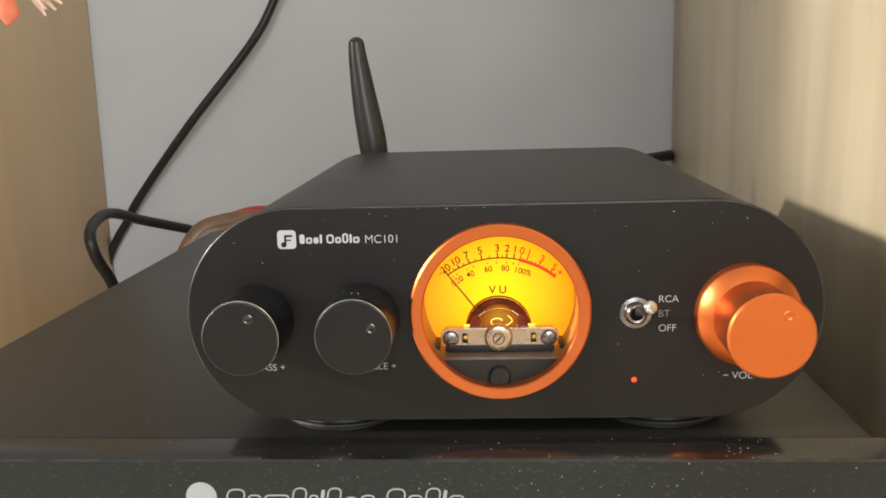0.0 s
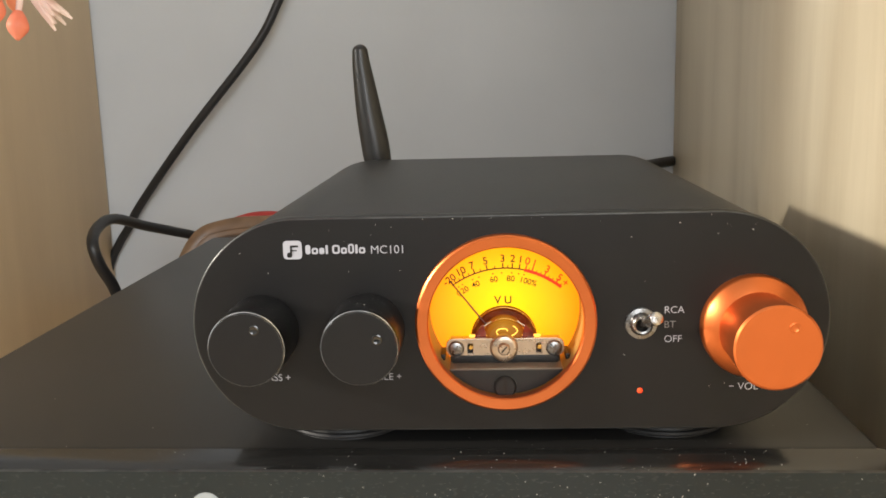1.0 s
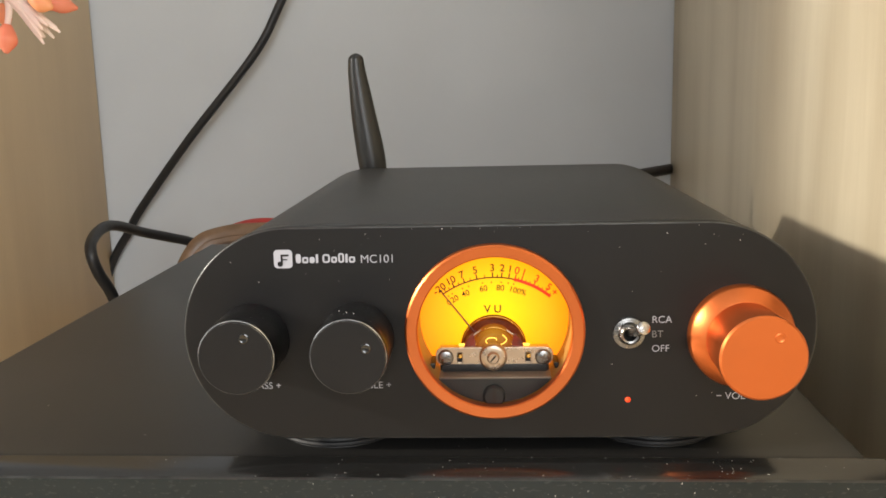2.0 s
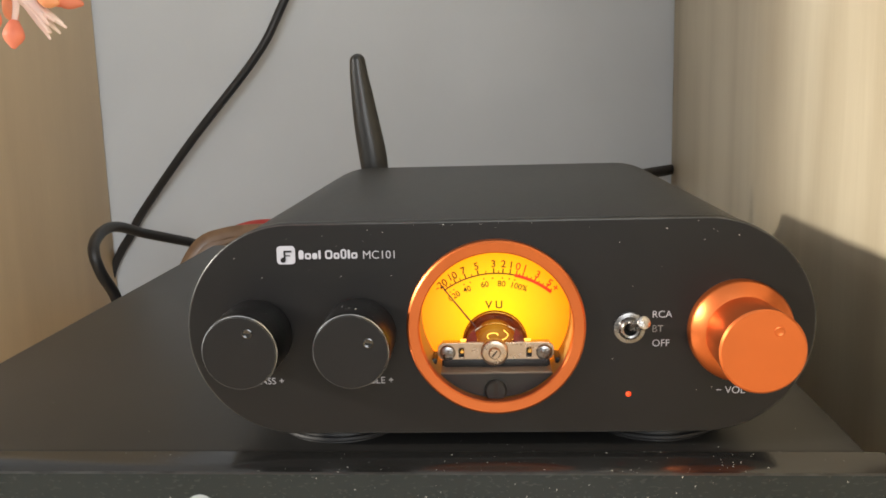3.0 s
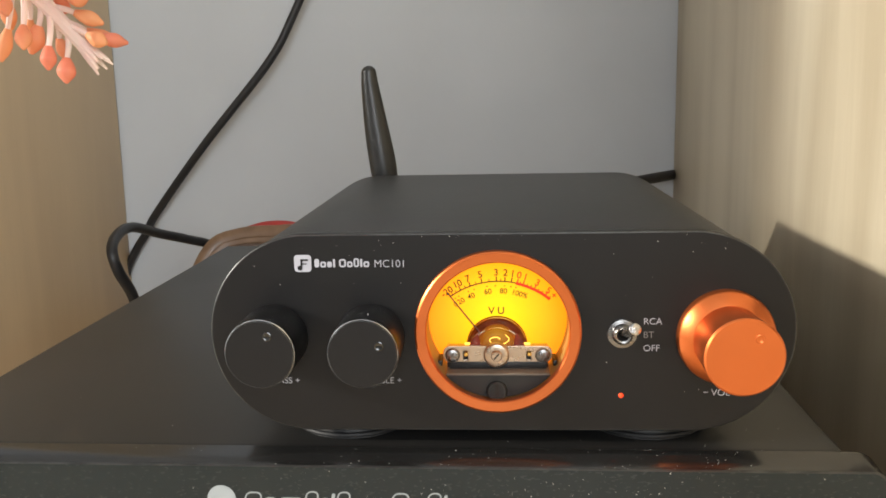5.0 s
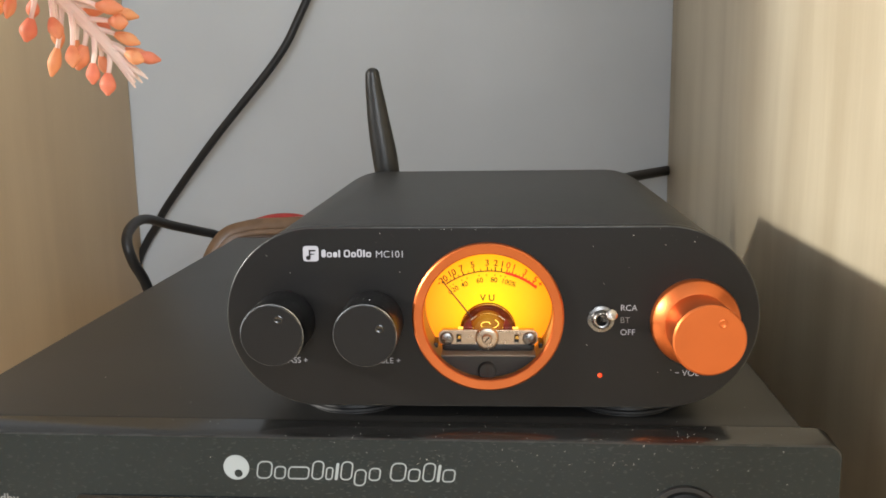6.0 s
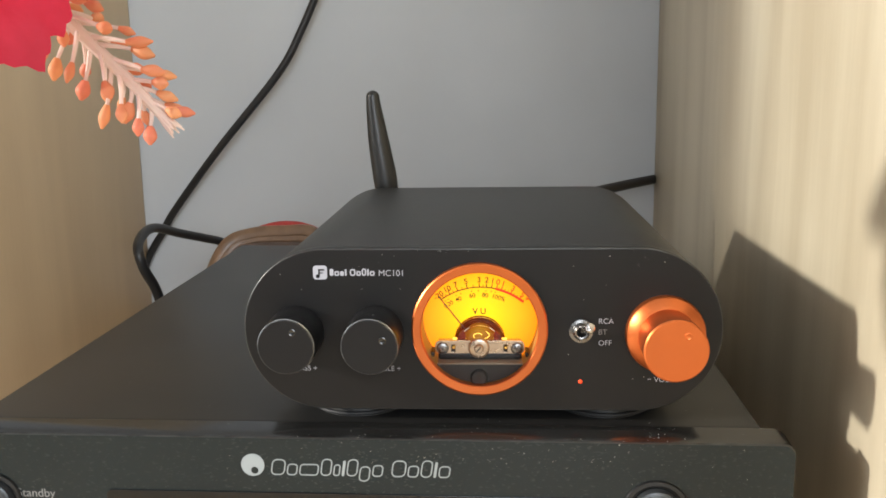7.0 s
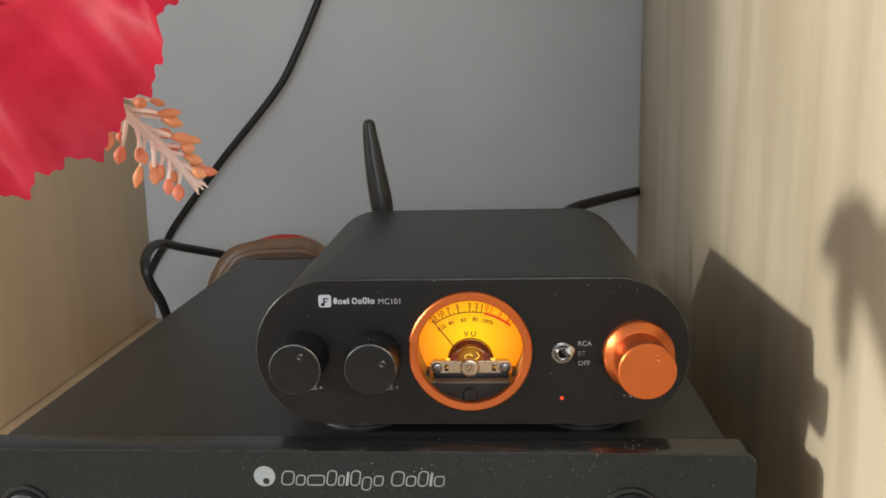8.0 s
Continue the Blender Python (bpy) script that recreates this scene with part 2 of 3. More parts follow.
def spline(points, steps=10):
    pts = [Vector(p) for p in points]
    pts = [2 * pts[0] - pts[1]] + pts + [2 * pts[-1] - pts[-2]]
    out = []
    for a, b, c, d in zip(pts, pts[1:], pts[2:], pts[3:]):
        for k in range(steps):
            t = k / steps
            out.append(0.5 * ((2 * b) + (c - a) * t + (2 * a - 5 * b + 4 * c - d) * t * t + (3 * b - a - 3 * c + d) * t ** 3))
    out.append(pts[-2])
    return out


def tube(points, radius, n=12, steps=10, bm=None, flat=1.0):
    """A round (or flattened) tube along a smooth line; radius: a number or a function of 0..1."""
    bm = bm or bmesh.new()
    line = spline(points, steps)
    up, rings = Vector((0, 0, 1)), []
    for i, p in enumerate(line):
        d = (line[min(i + 1, len(line) - 1)] - line[max(i - 1, 0)]).normalized()
        side = d.cross(up)
        if side.length < 0.05:
            side = d.cross(Vector((0, 1, 0)))
        side.normalize()
        up = side.cross(d).normalized()
        r = radius(i / (len(line) - 1)) if callable(radius) else radius
        rings.append([bm.verts.new(p + r * (math.cos(2 * math.pi * k / n) * side * flat + math.sin(2 * math.pi * k / n) * up)) for k in range(n)])
    for a, b in zip(rings, rings[1:]):
        for k in range(n):
            bm.faces.new((a[k], a[(k + 1) % n], b[(k + 1) % n], b[k]))
    bm.faces.new(rings[0][::-1]), bm.faces.new(rings[-1])
    return bm


def curve_mesh(name, loops, extrude, bevel, mat, edge=None):
    """A plate in the x-z plane from closed outlines (the later ones are holes), its middle at y = 0."""
    cu = bpy.data.curves.new(name, "CURVE")
    cu.dimensions, cu.fill_mode, cu.extrude, cu.bevel_depth, cu.bevel_resolution = "2D", "BOTH", extrude, bevel, 2
    for loop in loops:
        s = cu.splines.new("POLY")
        s.points.add(len(loop) - 1)
        for q, (x, z) in zip(s.points, loop):
            q.co = (x, z, 0, 1)
        s.use_cyclic_u = True
    tmp = new(name + "_outline", cu)
    bpy.context.view_layer.update()
    me = bpy.data.meshes.new_from_object(tmp.evaluated_get(bpy.context.evaluated_depsgraph_get()))
    bpy.data.objects.remove(tmp)
    me.transform(Matrix.Rotation(radians(90), 4, "X"))
    me.name = name
    me.materials.clear()
    me.materials.append(mat)
    if edge:
        me.materials.append(edge)
        for f in me.polygons:
            f.material_index = 1 if 0.25 < -f.normal.y < 0.97 else 0
    me.shade_smooth()
    me.set_sharp_from_angle(angle=radians(35))
    return me


def circle(cx, cz, r, n=72):
    return [(cx + r * math.cos(2 * math.pi * k / n), cz + r * math.sin(2 * math.pi * k / n)) for k in range(n)]


def rounded(x0, x1, z0, z1, r, n=12):
    out = []
    for cx, cz, a in ((x1 - r, z1 - r, 0), (x0 + r, z1 - r, 90), (x0 + r, z0 + r, 180), (x1 - r, z0 + r, 270)):
        out += [(cx + r * math.cos(radians(a + 90 * k / n)), cz + r * math.sin(radians(a + 90 * k / n))) for k in range(n + 1)]
    return out


def text_mesh(words, size, x, y, z, mat, align="CENTER", lean=0.0, space=1.0, thick=0.00005, bold=0.0):
    """Lettering upright in the x-z plane, facing -y; z is its middle height, lean turns it clockwise."""
    cu = bpy.data.curves.new("lettering", "FONT")
    cu.body, cu.size, cu.align_x, cu.align_y, cu.extrude, cu.space_character, cu.offset = words, size, align, "CENTER", thick, space, bold
    tmp = new("lettering_outline", cu)
    bpy.context.view_layer.update()
    me = bpy.data.meshes.new_from_object(tmp.evaluated_get(bpy.context.evaluated_depsgraph_get()))
    bpy.data.objects.remove(tmp)
    me.transform(Matrix.Translation((x, y, z)) @ Matrix.Rotation(radians(lean), 4, "Y") @ Matrix.Rotation(radians(90), 4, "X"))
    me.materials.clear()
    me.materials.append(mat)
    return me


# ---- the room and the shelf ----
TOP = 0.085          # top of the big amplifier
LEFT, RIGHT, BACK = -0.3103, 0.1349, 0.4711


def structure(name, bm, mat, label=""):
    ob = part(name, bm, mat, None, label, smooth=False)
    return tagged(ob, label, kind="structure")


structure("wall_back", box(-3.0, 2.2, BACK, BACK + 0.15, -0.75, 1.85), M_WALL, "matt pale blue-grey painted wall behind the shelf")
structure("wall_right", box(2.2, 2.35, -2.65, BACK + 0.15, -0.75, 1.85), M_ROOM, "plain painted room wall")


def wall_with_opening(name, along_x, fixed0, fixed1, a0, a1, w0, w1, s0, s1):
    """A wall along one axis, with an opening from w0 to w1 and s0 to s1 in height."""
    bm = bmesh.new()
    for p0, p1, z0, z1 in ((a0, w0, -0.75, 1.85), (w1, a1, -0.75, 1.85), (w0, w1, -0.75, s0), (w0, w1, s1, 1.85)):
        q = (p0, p1, fixed0, fixed1, z0, z1) if along_x else (fixed0, fixed1, p0, p1, z0, z1)
        bmesh.ops.create_cube(bm, size=1, matrix=Matrix.Translation(((q[0] + q[1]) / 2, (q[2] + q[3]) / 2, (q[4] + q[5]) / 2)) @ Matrix.Diagonal((q[1] - q[0], q[3] - q[2], q[5] - q[4], 1)))
    structure(name, bm, M_ROOM, "unseen room wall with an added light opening")


# Unseen walls: the left opening's edge fades the sun, the rear suits its lamp.
wall_with_opening("wall_left", False, -3.15, -3.0, -2.65, BACK + 0.15, -1.95, -0.89, 0.55, 1.75)
wall_with_opening("wall_rear", True, -2.65, -2.5, -3.0, 2.2, -0.25, 1.75, 0.3, 1.6)
structure("floor", box(-3.15, 2.35, -2.65, BACK + 0.15, -0.85, -0.75), M_ROOMFLOOR, "grey-brown room floor")
structure("ceiling", box(-3.15, 2.35, -2.65, BACK + 0.15, 1.85, 1.95), M_ROOM, "plain white room ceiling")

shelf = thing("shelf_unit", "pale oak-effect shelf unit against a grey wall", "shelf")
part("base_board", box(LEFT - 0.10, RIGHT + 0.018, -0.36, BACK - 0.002, -0.018, 0.0, 0.0008), M_WOOD, shelf)
part("side_panel", box(LEFT - 0.018, LEFT, 0.131, BACK - 0.002, 0.0005, 0.62, 0.0008), M_WOOD, shelf)
part("side_panel", box(RIGHT, RIGHT + 0.018, -0.36, BACK - 0.002, 0.0005, 0.62, 0.0008), M_WOOD_R, shelf, "oak side panel with streaky sunlight painted into its grain")
for px in (LEFT - 0.04, RIGHT - 0.03):
    for py in (-0.32, 0.40):
        part("leg", box(px, px + 0.04, py, py + 0.04, -0.75, -0.0185, 0.001), M_WOOD, shelf)

# ---- big amplifier under the small one ----
amp = thing("hifi_amplifier", "black hi-fi amplifier with a brushed front, standing on the shelf", "amplifier")
AX0, AX1, AF = -0.1905, 0.1072, -0.0085
part("casing", box(-0.1814, 0.0980, 0.0003, 0.330, 0.010, TOP, 0.0012), M_AMP_TOP, amp)
bm = bmesh.new()
loops = []
for y, top, inset in ((0.0, TOP - 0.0002, 0.0), (-0.0002, TOP, 0.0), (AF + 0.0005, 0.0827, 0.0), (AF, 0.0822, 0.0004)):
    loops.append([bm.verts.new((x, y, z)) for x, z in rounded(AX0 + inset, AX1 - inset, 0.007, top, 0.0065 if y > -0.001 else 0.0042)])
for la, lb in zip(loops, loops[1:]):
    for k in range(len(la)):
        bm.faces.new((la[k], la[(k + 1) % len(la)], lb[(k + 1) % len(la)], lb[k]))
bm.faces.new(loops[0][::-1]), bm.faces.new(loops[-1])
me = mesh_of("front_panel", bm, M_AMP)
me.materials.append(M_RIM)
me.materials.append(M_SLOPE)
for f in me.polygons:
    f.material_index = 1 if 0.4 < -f.normal.y < 0.95 else 2 if f.normal.z > 0.6 else 0
part("front_panel", me, M_AMP, amp)
me = curve_mesh("display_window", [rounded(-0.129, 0.0472, 0.030, 0.0622, 0.002)], 0.0001, 0.0002, M_DISPLAY)
me.transform(Matrix.Translation((0, AF - 0.0002, 0)))
part("display_window", me, M_DISPLAY, amp, "glossy black display window")
for cx, cz, r in ((-0.1712, 0.0572, 0.0107), (0.0620, 0.0579, 0.0115)):
    b = part("button", lathe([(0.0, AF - 0.0035), (r * 0.62, AF - 0.0034), (r * 0.72, AF - 0.0028), (r * 0.74, AF + 0.002)], cx, cz), M_BUTTON, amp, "round push button")
    part("recess_ring", lathe([(r * 0.76, AF + 0.001), (r * 0.76, AF - 0.0004), (r * 0.86, AF - 0.0011), (r * 0.97, AF - 0.0009), (r, AF - 0.0001), (r, AF + 0.001)], cx, cz), M_RUBBER, b)
for fx in (-0.17, 0.08):
    for fy in (0.02, 0.30):
        bm = bmesh.new()
        bmesh.ops.create_cone(bm, cap_ends=True, segments=32, radius1=0.013, radius2=0.015, depth=0.0115, matrix=Matrix.Translation((fx, fy, 0.00575)))
        part("foot", bm, M_RUBBER, amp)

# maker's mark as plain shapes: a disc with a hole, then one plain bar for each letter
me = curve_mesh("mark", [circle(-0.0760, 0.0724, 0.0041), circle(-0.0754, 0.0704, 0.0013, 24)], 0.00004, 0.0, M_LOGO)
me.transform(Matrix.Translation((0, AF - 0.00006, 0)))
part("mark_disc", me, M_LOGO, amp, "silver disc mark")


def bar_word(parent, mat, x, z, widths, heights, gap, y, slant=0.0, stroke=0.00042, name="mark_bar"):
    """Plain shapes in place of a word's letters: hollow rounded bars, or a solid bar where it is narrow."""
    for w, h in zip(widths, heights):
        z0, z1 = (z - abs(h) * 0.3, z + 0.62 * abs(h)) if h < 0 else (z, z + h)
        loops = [rounded(x, x + w, z0, z1, min(0.42 * w, 0.3 * (z1 - z0)), 5)]
        if w > 3 * stroke:
            loops.append(rounded(x + stroke, x + w - stroke, z0 + stroke, z1 - stroke, max(0.00005, min(0.42 * w, 0.3 * (z1 - z0)) - stroke), 5))
        me = curve_mesh(name, [[(px + slant * (pz - z), pz) for px, pz in lp] for lp in loops], 0.00003, 0.0, mat)
        me.transform(Matrix.Translation((0, y, 0)))
        part(name, me, mat, parent)
        x += w + gap
    return x


# ---- small preamplifier with the lit meter ----
pre = thing("preamplifier", "small black preamplifier with orange knob and lit yellow meter", "preamplifier", turn=0.87)
PX, ZC, HW, HH = 0.0028, 0.11865, 0.0808, 0.0280
MX, MZ = 0.0026, 0.1191
me = curve_mesh("front_plate", [rounded(PX - HW, PX + HW, ZC - HH, ZC + HH, HH - 0.0001, 24), circle(MX, MZ, 0.0212)], 0.0016, 0.0005, M_PLATE, M_RIM)
me.transform(Matrix.Translation((0, 0.0021, 0)))
part("front_plate", me, M_PLATE, pre)
me = curve_mesh("casing", [rounded(PX - HW + 0.0006, PX + HW - 0.0006, ZC - HH + 0.0006, ZC + HH - 0.0006, HH - 0.0009, 24), rounded(PX - HW + 0.0030, PX + HW - 0.0030, ZC - HH + 0.0030, ZC + HH - 0.0030, HH - 0.0034, 24)], 0.0812, 0.0006, M_BODY)
me.transform(Matrix.Translation((0, 0.0044 + 0.0818, 0)))
part("casing", me, M_BODY, pre, "satin black extruded casing")
me = curve_mesh("rear_plate", [rounded(PX - HW + 0.0030, PX + HW - 0.0030, ZC - HH + 0.0030, ZC + HH - 0.0030, HH - 0.0034, 24)], 0.0008, 0.0002, M_BODY)
me.transform(Matrix.Translation((0, 0.1660, 0)))
part("rear_plate", me, M_BODY, pre)
for fx in (-0.0420, 0.0470):
    for fy in (0.0240, 0.142):
        bm = bmesh.new()
        bmesh.ops.create_cone(bm, cap_ends=True, segments=48, radius1=0.0178, radius2=0.0165, depth=0.0058, matrix=Matrix.Translation((fx, fy, TOP + 0.0029)))
        foot = part("foot", bm, M_RUBBER, pre, "round black rubber foot with a thin metal rim")
        rim = [(fx + 0.0182 * math.cos(k * math.pi / 24), fy + 0.0182 * math.sin(k * math.pi / 24), TOP + 0.0012) for k in range(49)]
        part("rim", tube(rim, 0.0008, 8, 1), M_FOOTRIM, foot)


def knob(name, cx, cz, mat, profile, dot, label):
    k = part(name, lathe(profile, cx, cz, 96), mat, pre, label)
    yf = min(y for _, y in profile)
    part("index_dimple", lathe([(0.0, yf - 0.00003), (0.0004, yf - 0.00004), (0.0008, yf - 0.00012), (0.0010, yf - 0.0002), (0.00125, yf - 0.0001), (0.0013, yf)], dot[0], dot[1], 24), M_DIMPLE if mat is M_KNOB else mat, k)
    return k


SMALL = [(0.0, -0.0178), (0.0090, -0.0178), (0.0093, -0.0173), (0.0095, -0.0155), (0.0095, -0.0012), (0.0086, 0.0004)]
for cx, dot in ((-0.0600, (-0.0577, 0.1230)), (-0.0327, (-0.0283, 0.1203))):
    k = knob("tone_knob", cx, 0.1181, M_KNOB, SMALL, dot, "black round tone knob with a bright chamfer")
    part("chamfer_ring", lathe([(0.00892, -0.01783), (0.00934, -0.01730)], cx, 0.1181, 96), M_EDGE, k)
knob("volume_knob", 0.0647, 0.1178, M_COPPER,
     [(0.0, -0.0203), (0.0097, -0.0203), (0.0102, -0.0199), (0.0102, -0.0190), (0.0098, -0.0120), (0.0095, -0.0056), (0.0096, -0.0050), (0.0127, -0.0032), (0.0132, -0.0024), (0.0132, 0.0002)],
     (0.0682, 0.1227), "orange anodised flared volume knob")

# meter
meter = part("meter", lathe([(0.0198, 0.0010), (0.0198, -0.0013), (0.0201, -0.0017), (0.0225, -0.0019), (0.0230, -0.0015), (0.0232, 0.00005)], MX, MZ, 128), M_COPPER, pre, "round lit yellow meter in an orange ring")
part("case_wall", lathe([(0.0206, 0.0006), (0.0203, 0.0150)], MX, MZ, 96), M_TUBE, meter, "cream plastic wall of the meter")
DY = 0.0150
me = curve_mesh("dial", [circle(MX, MZ, 0.0206)], 0.0003, 0.0, M_DIAL)
me.transform(Matrix.Translation((0, DY + 0.0004, 0)))
dial = part("dial", me, M_DIAL, meter, "back-lit yellow dial")
CX, CZ, R = 0.0028, 0.1063, 0.0239


def arc(a0, a1, r0, r1, y, bm=None):
    bm = bm or bmesh.new()
    n = max(2, int(abs(a1 - a0)))
    prev = None
    for k in range(n + 1):
        a = radians(a0 + (a1 - a0) * k / n)
        v = [bm.verts.new((CX + r * math.sin(a), y, CZ + r * math.cos(a))) for r in (r0, r1)]
        if prev:
            bm.faces.new((prev[0], v[0], v[1], prev[1]))
        prev = v
    return bm


part("scale_line", arc(-36.4, 12.8, R - 0.00018, R + 0.00018, DY - 0.0001), M_INK, dial, smooth=False)
part("red_band", arc(12.8, 39.5, R - 0.0005, R + 0.00035, DY - 0.0001), M_RED_INK, dial, smooth=False)
for a, word in ((-35.6, "-20"), (-27.1, "10"), (-19.7, "7"), (-11.3, "5"), (-1.1, "3"), (4.8, "2"), (9.4, "1"), (13.6, "0"), (17.8, "1"), (26.2, "3"), (35.0, "5"), (39.8, "+")):
    mat = M_INK if a < 11 else M_RED_INK
    if word != "+":
        part("tick", arc(a - 0.42, a + 0.42, R, R + 0.0014, DY - 0.00012), mat, dial, smooth=False)
    r = 0.0265 - 0.0009 * (a / 36) ** 2
    part("scale_figure", text_mesh(word, 0.0028, CX + r * math.sin(radians(a)), DY - 0.00015, CZ + r * math.cos(radians(a)), mat, lean=a * 0.95, bold=0.00003), mat, dial)
for a in (-33.5, -30.5, -23.5, -15.5, -6.2, 2.0, 15.6, 20.6, 23.4, 29.0, 32.0, 38.3):
    part("tick", arc(a - 0.3, a + 0.3, R, R + 0.0008, DY - 0.00012), M_INK if a < 11 else M_RED_INK, dial, smooth=False)
for a in (-33.5, -30.5, -22.5, -18.0, -8.1, -2.0, 4.8, 9.6, 13.4):
    x, z = CX + (R - 0.0013) * math.sin(radians(a)), CZ + (R - 0.0013) * math.cos(radians(a))
    part("dot", lathe([(0.0, DY - 0.00015), (0.0002, DY - 0.0001)], x, z, 10), M_INK, dial)
for a, word in ((-36.1, "0"), (-31.1, "20"), (-21.9, "40"), (-8.1, "60"), (4.4, "80"), (17.4, "100%")):
    r = R - 0.0029
    part("scale_figure", text_mesh(word, 0.0022, CX + r * math.sin(radians(a)), DY - 0.00015, CZ + r * math.cos(radians(a)), M_INK, lean=a * 0.95, bold=0.00002), M_INK, dial)
part("scale_figure", text_mesh("V U", 0.0030, 0.0023, DY - 0.00015, 0.1213, M_INK, bold=0.00003), M_INK, dial)
# coil housing: a dark half round with an amber drum
HX, HZ = 0.0024, 0.1108
housing = part("coil_housing", lathe([(0.0, DY - 0.0012), (0.0080, DY - 0.0012), (0.0088, DY - 0.0006), (0.0090, DY)], HX, HZ, 64), M_AMBER, meter, "dark amber coil housing")
part("coil_drum", lathe([(0.0, 0.0088), (0.0042, 0.0088), (0.0050, 0.0096), (0.0056, 0.0138)], HX, HZ + 0.0012, 40), M_DRUM, housing, "amber coil drum with lamp light as added glow")
# Brass spring: the light it catches is drawn as emission.
part("coil_spring", tube([(HX + (0.0007 + 0.00035 * k) * math.cos(k * 0.8), 0.0085, HZ + 0.0036 + (0.0007 + 0.00035 * k) * 0.5 * math.sin(k * 0.8)) for k in range(10)], 0.00012, 6, 4), M_STRIP, housing, "fine brass hair spring with its lit shine as glow")
for rr, yy in ((0.0062, 0.0110), (0.0086, 0.0134)):
    part("gold_rim", tube([(HX + rr * math.cos(radians(a)), yy, HZ + 0.0002 + rr * math.sin(radians(a))) for a in range(18, 163, 12)], 0.0002, 6, 2), M_GOLD, housing, "thin gold rim")
for sx in (-1, 1):
    part("lead_wire", tube([(HX + sx * 0.0035, 0.0106, HZ + 0.0058), (HX + sx * 0.0060, 0.0100, HZ + 0.0040), (HX + sx * 0.0076, 0.0096, HZ + 0.0012)], 0.00018, 6), M_SILVER, housing)
    fin = curve_mesh("coil_fin", [[(HX + sx * px, HZ + pz) for px, pz in ((0.0046, 0.0010), (0.0082, 0.0010), (0.0072, 0.0036), (0.0056, 0.0052))]], 0.0002, 0.0001, M_REDFIN)
    fin.transform(Matrix.Translation((0, 0.0094, 0)))
    part("coil_fin", fin, M_REDFIN, housing, "glossy red-brown coil lacquer")
part("needle", tube([(-0.0019, 0.0112, 0.1149), (-0.0055, 0.0118, 0.1193), (-0.0088, 0.0124, 0.1234), (-0.0122, 0.0130, 0.1276)], lambda t: 0.00026 - 0.0001 * t, 6), M_NEEDLE, meter, "thin dark red needle")
BX, BZ = 0.0025, 0.1099
me = curve_mesh("bracket", [rounded(BX - 0.0155, BX + 0.0155, BZ - 0.0019, BZ + 0.0027, 0.0018), rounded(BX - 0.0100, BX - 0.0084, BZ - 0.0014, BZ + 0.0015, 0.0005), rounded(BX + 0.0082, BX + 0.0098, BZ - 0.0014, BZ + 0.0015, 0.0005)], 0.0003, 0.00015, M_SILVER)
me.transform(Matrix.Translation((0, 0.0080, 0)))
bracket = part("bracket", me, M_SILVER, meter, "silver metal cross bracket")
part("bracket_lip", box(BX - 0.0145, BX + 0.0145, 0.0082, 0.0108, BZ + 0.0022, BZ + 0.0027, 0.0002), M_SILVER, bracket)
part("bracket_skirt", box(BX - 0.0140, BX + 0.0140, 0.0074, 0.0088, BZ - 0.0042, BZ - 0.0017, 0.0003), M_RUBBER, bracket)
part("bracket_block", box(BX - 0.0146, BX + 0.0146, 0.0086, 0.0135, BZ - 0.0042, BZ + 0.0019, 0.0003), M_RUBBER, bracket)
for sx in (-1, 1):
    part("slot_rim", tube([(BX + sx * 0.0091 + px, 0.0077, BZ + pz) for px, pz in rounded(-0.0009, 0.0009, -0.0015, 0.0016, 0.0006, 4)], 0.00018, 6, 1), M_CHROME, bracket, "bright pressed slot rim")
    part("slot_pin", lathe([(0.0, 0.0072), (0.0005, 0.0073), (0.0007, 0.0078), (0.0007, 0.0090)], BX + sx * 0.0091, BZ + 0.0004, 16), M_GOLD, bracket, "brass pin in the slot")
    sc = part("screw", lathe([(0.0, 0.0066), (0.0009, 0.0066), (0.0018, 0.0069), (0.0022, 0.0075), (0.0022, 0.0078)], BX + sx * 0.0130, BZ + 0.0001, 28), M_CHROME, bracket, "small cross-head screw")
    for d in (0, 90):
        bm = box(-0.0012, 0.0012, 0.00650, 0.00672, -0.0002, 0.0002)
        bm.transform(Matrix.Translation((BX + sx * 0.0130, 0, BZ + 0.0001)) @ Matrix.Rotation(radians(d + 20), 4, "Y"))
        part("slot", bm, M_LEDGE, sc, smooth=False)
    # Thin emitting strip along the bracket's upper edge.
    me = curve_mesh("lamp_strip", [rounded(BX + sx * 0.0067 - 0.0028, BX + sx * 0.0067 + 0.0028, BZ + 0.0027, BZ + 0.0032, 0.0002)], 0.0004, 0.0, M_STRIP)
    me.transform(Matrix.Translation((0, 0.0098, 0)))
    part("lamp_strip", me, M_STRIP, meter, "thin glowing strip")
    part("post", box(BX + sx * 0.0165 - 0.0006, BX + sx * 0.0165 + 0.0006, 0.0070, 0.0140, 0.1070, 0.1086, 0.0002), M_RUBBER, bracket)
hub = part("hub", lathe([(0.0, 0.0052), (0.0013, 0.0052), (0.0016, 0.0055), (0.0017, 0.0060), (0.0030, 0.0060), (0.0034, 0.0062), (0.0037, 0.0067), (0.0037, 0.0080)], BX - 0.0003, BZ + 0.0004, 48), M_SILVER, bracket, "round silver hub with slotted screw")
bm = box(-0.0011, 0.0011, 0.0051, 0.0053, -0.0002, 0.0002)
bm.transform(Matrix.Translation((BX - 0.0003, 0, BZ + 0.0004)) @ Matrix.Rotation(radians(-50), 4, "Y"))
part("slot", bm, M_INK, hub, smooth=False)
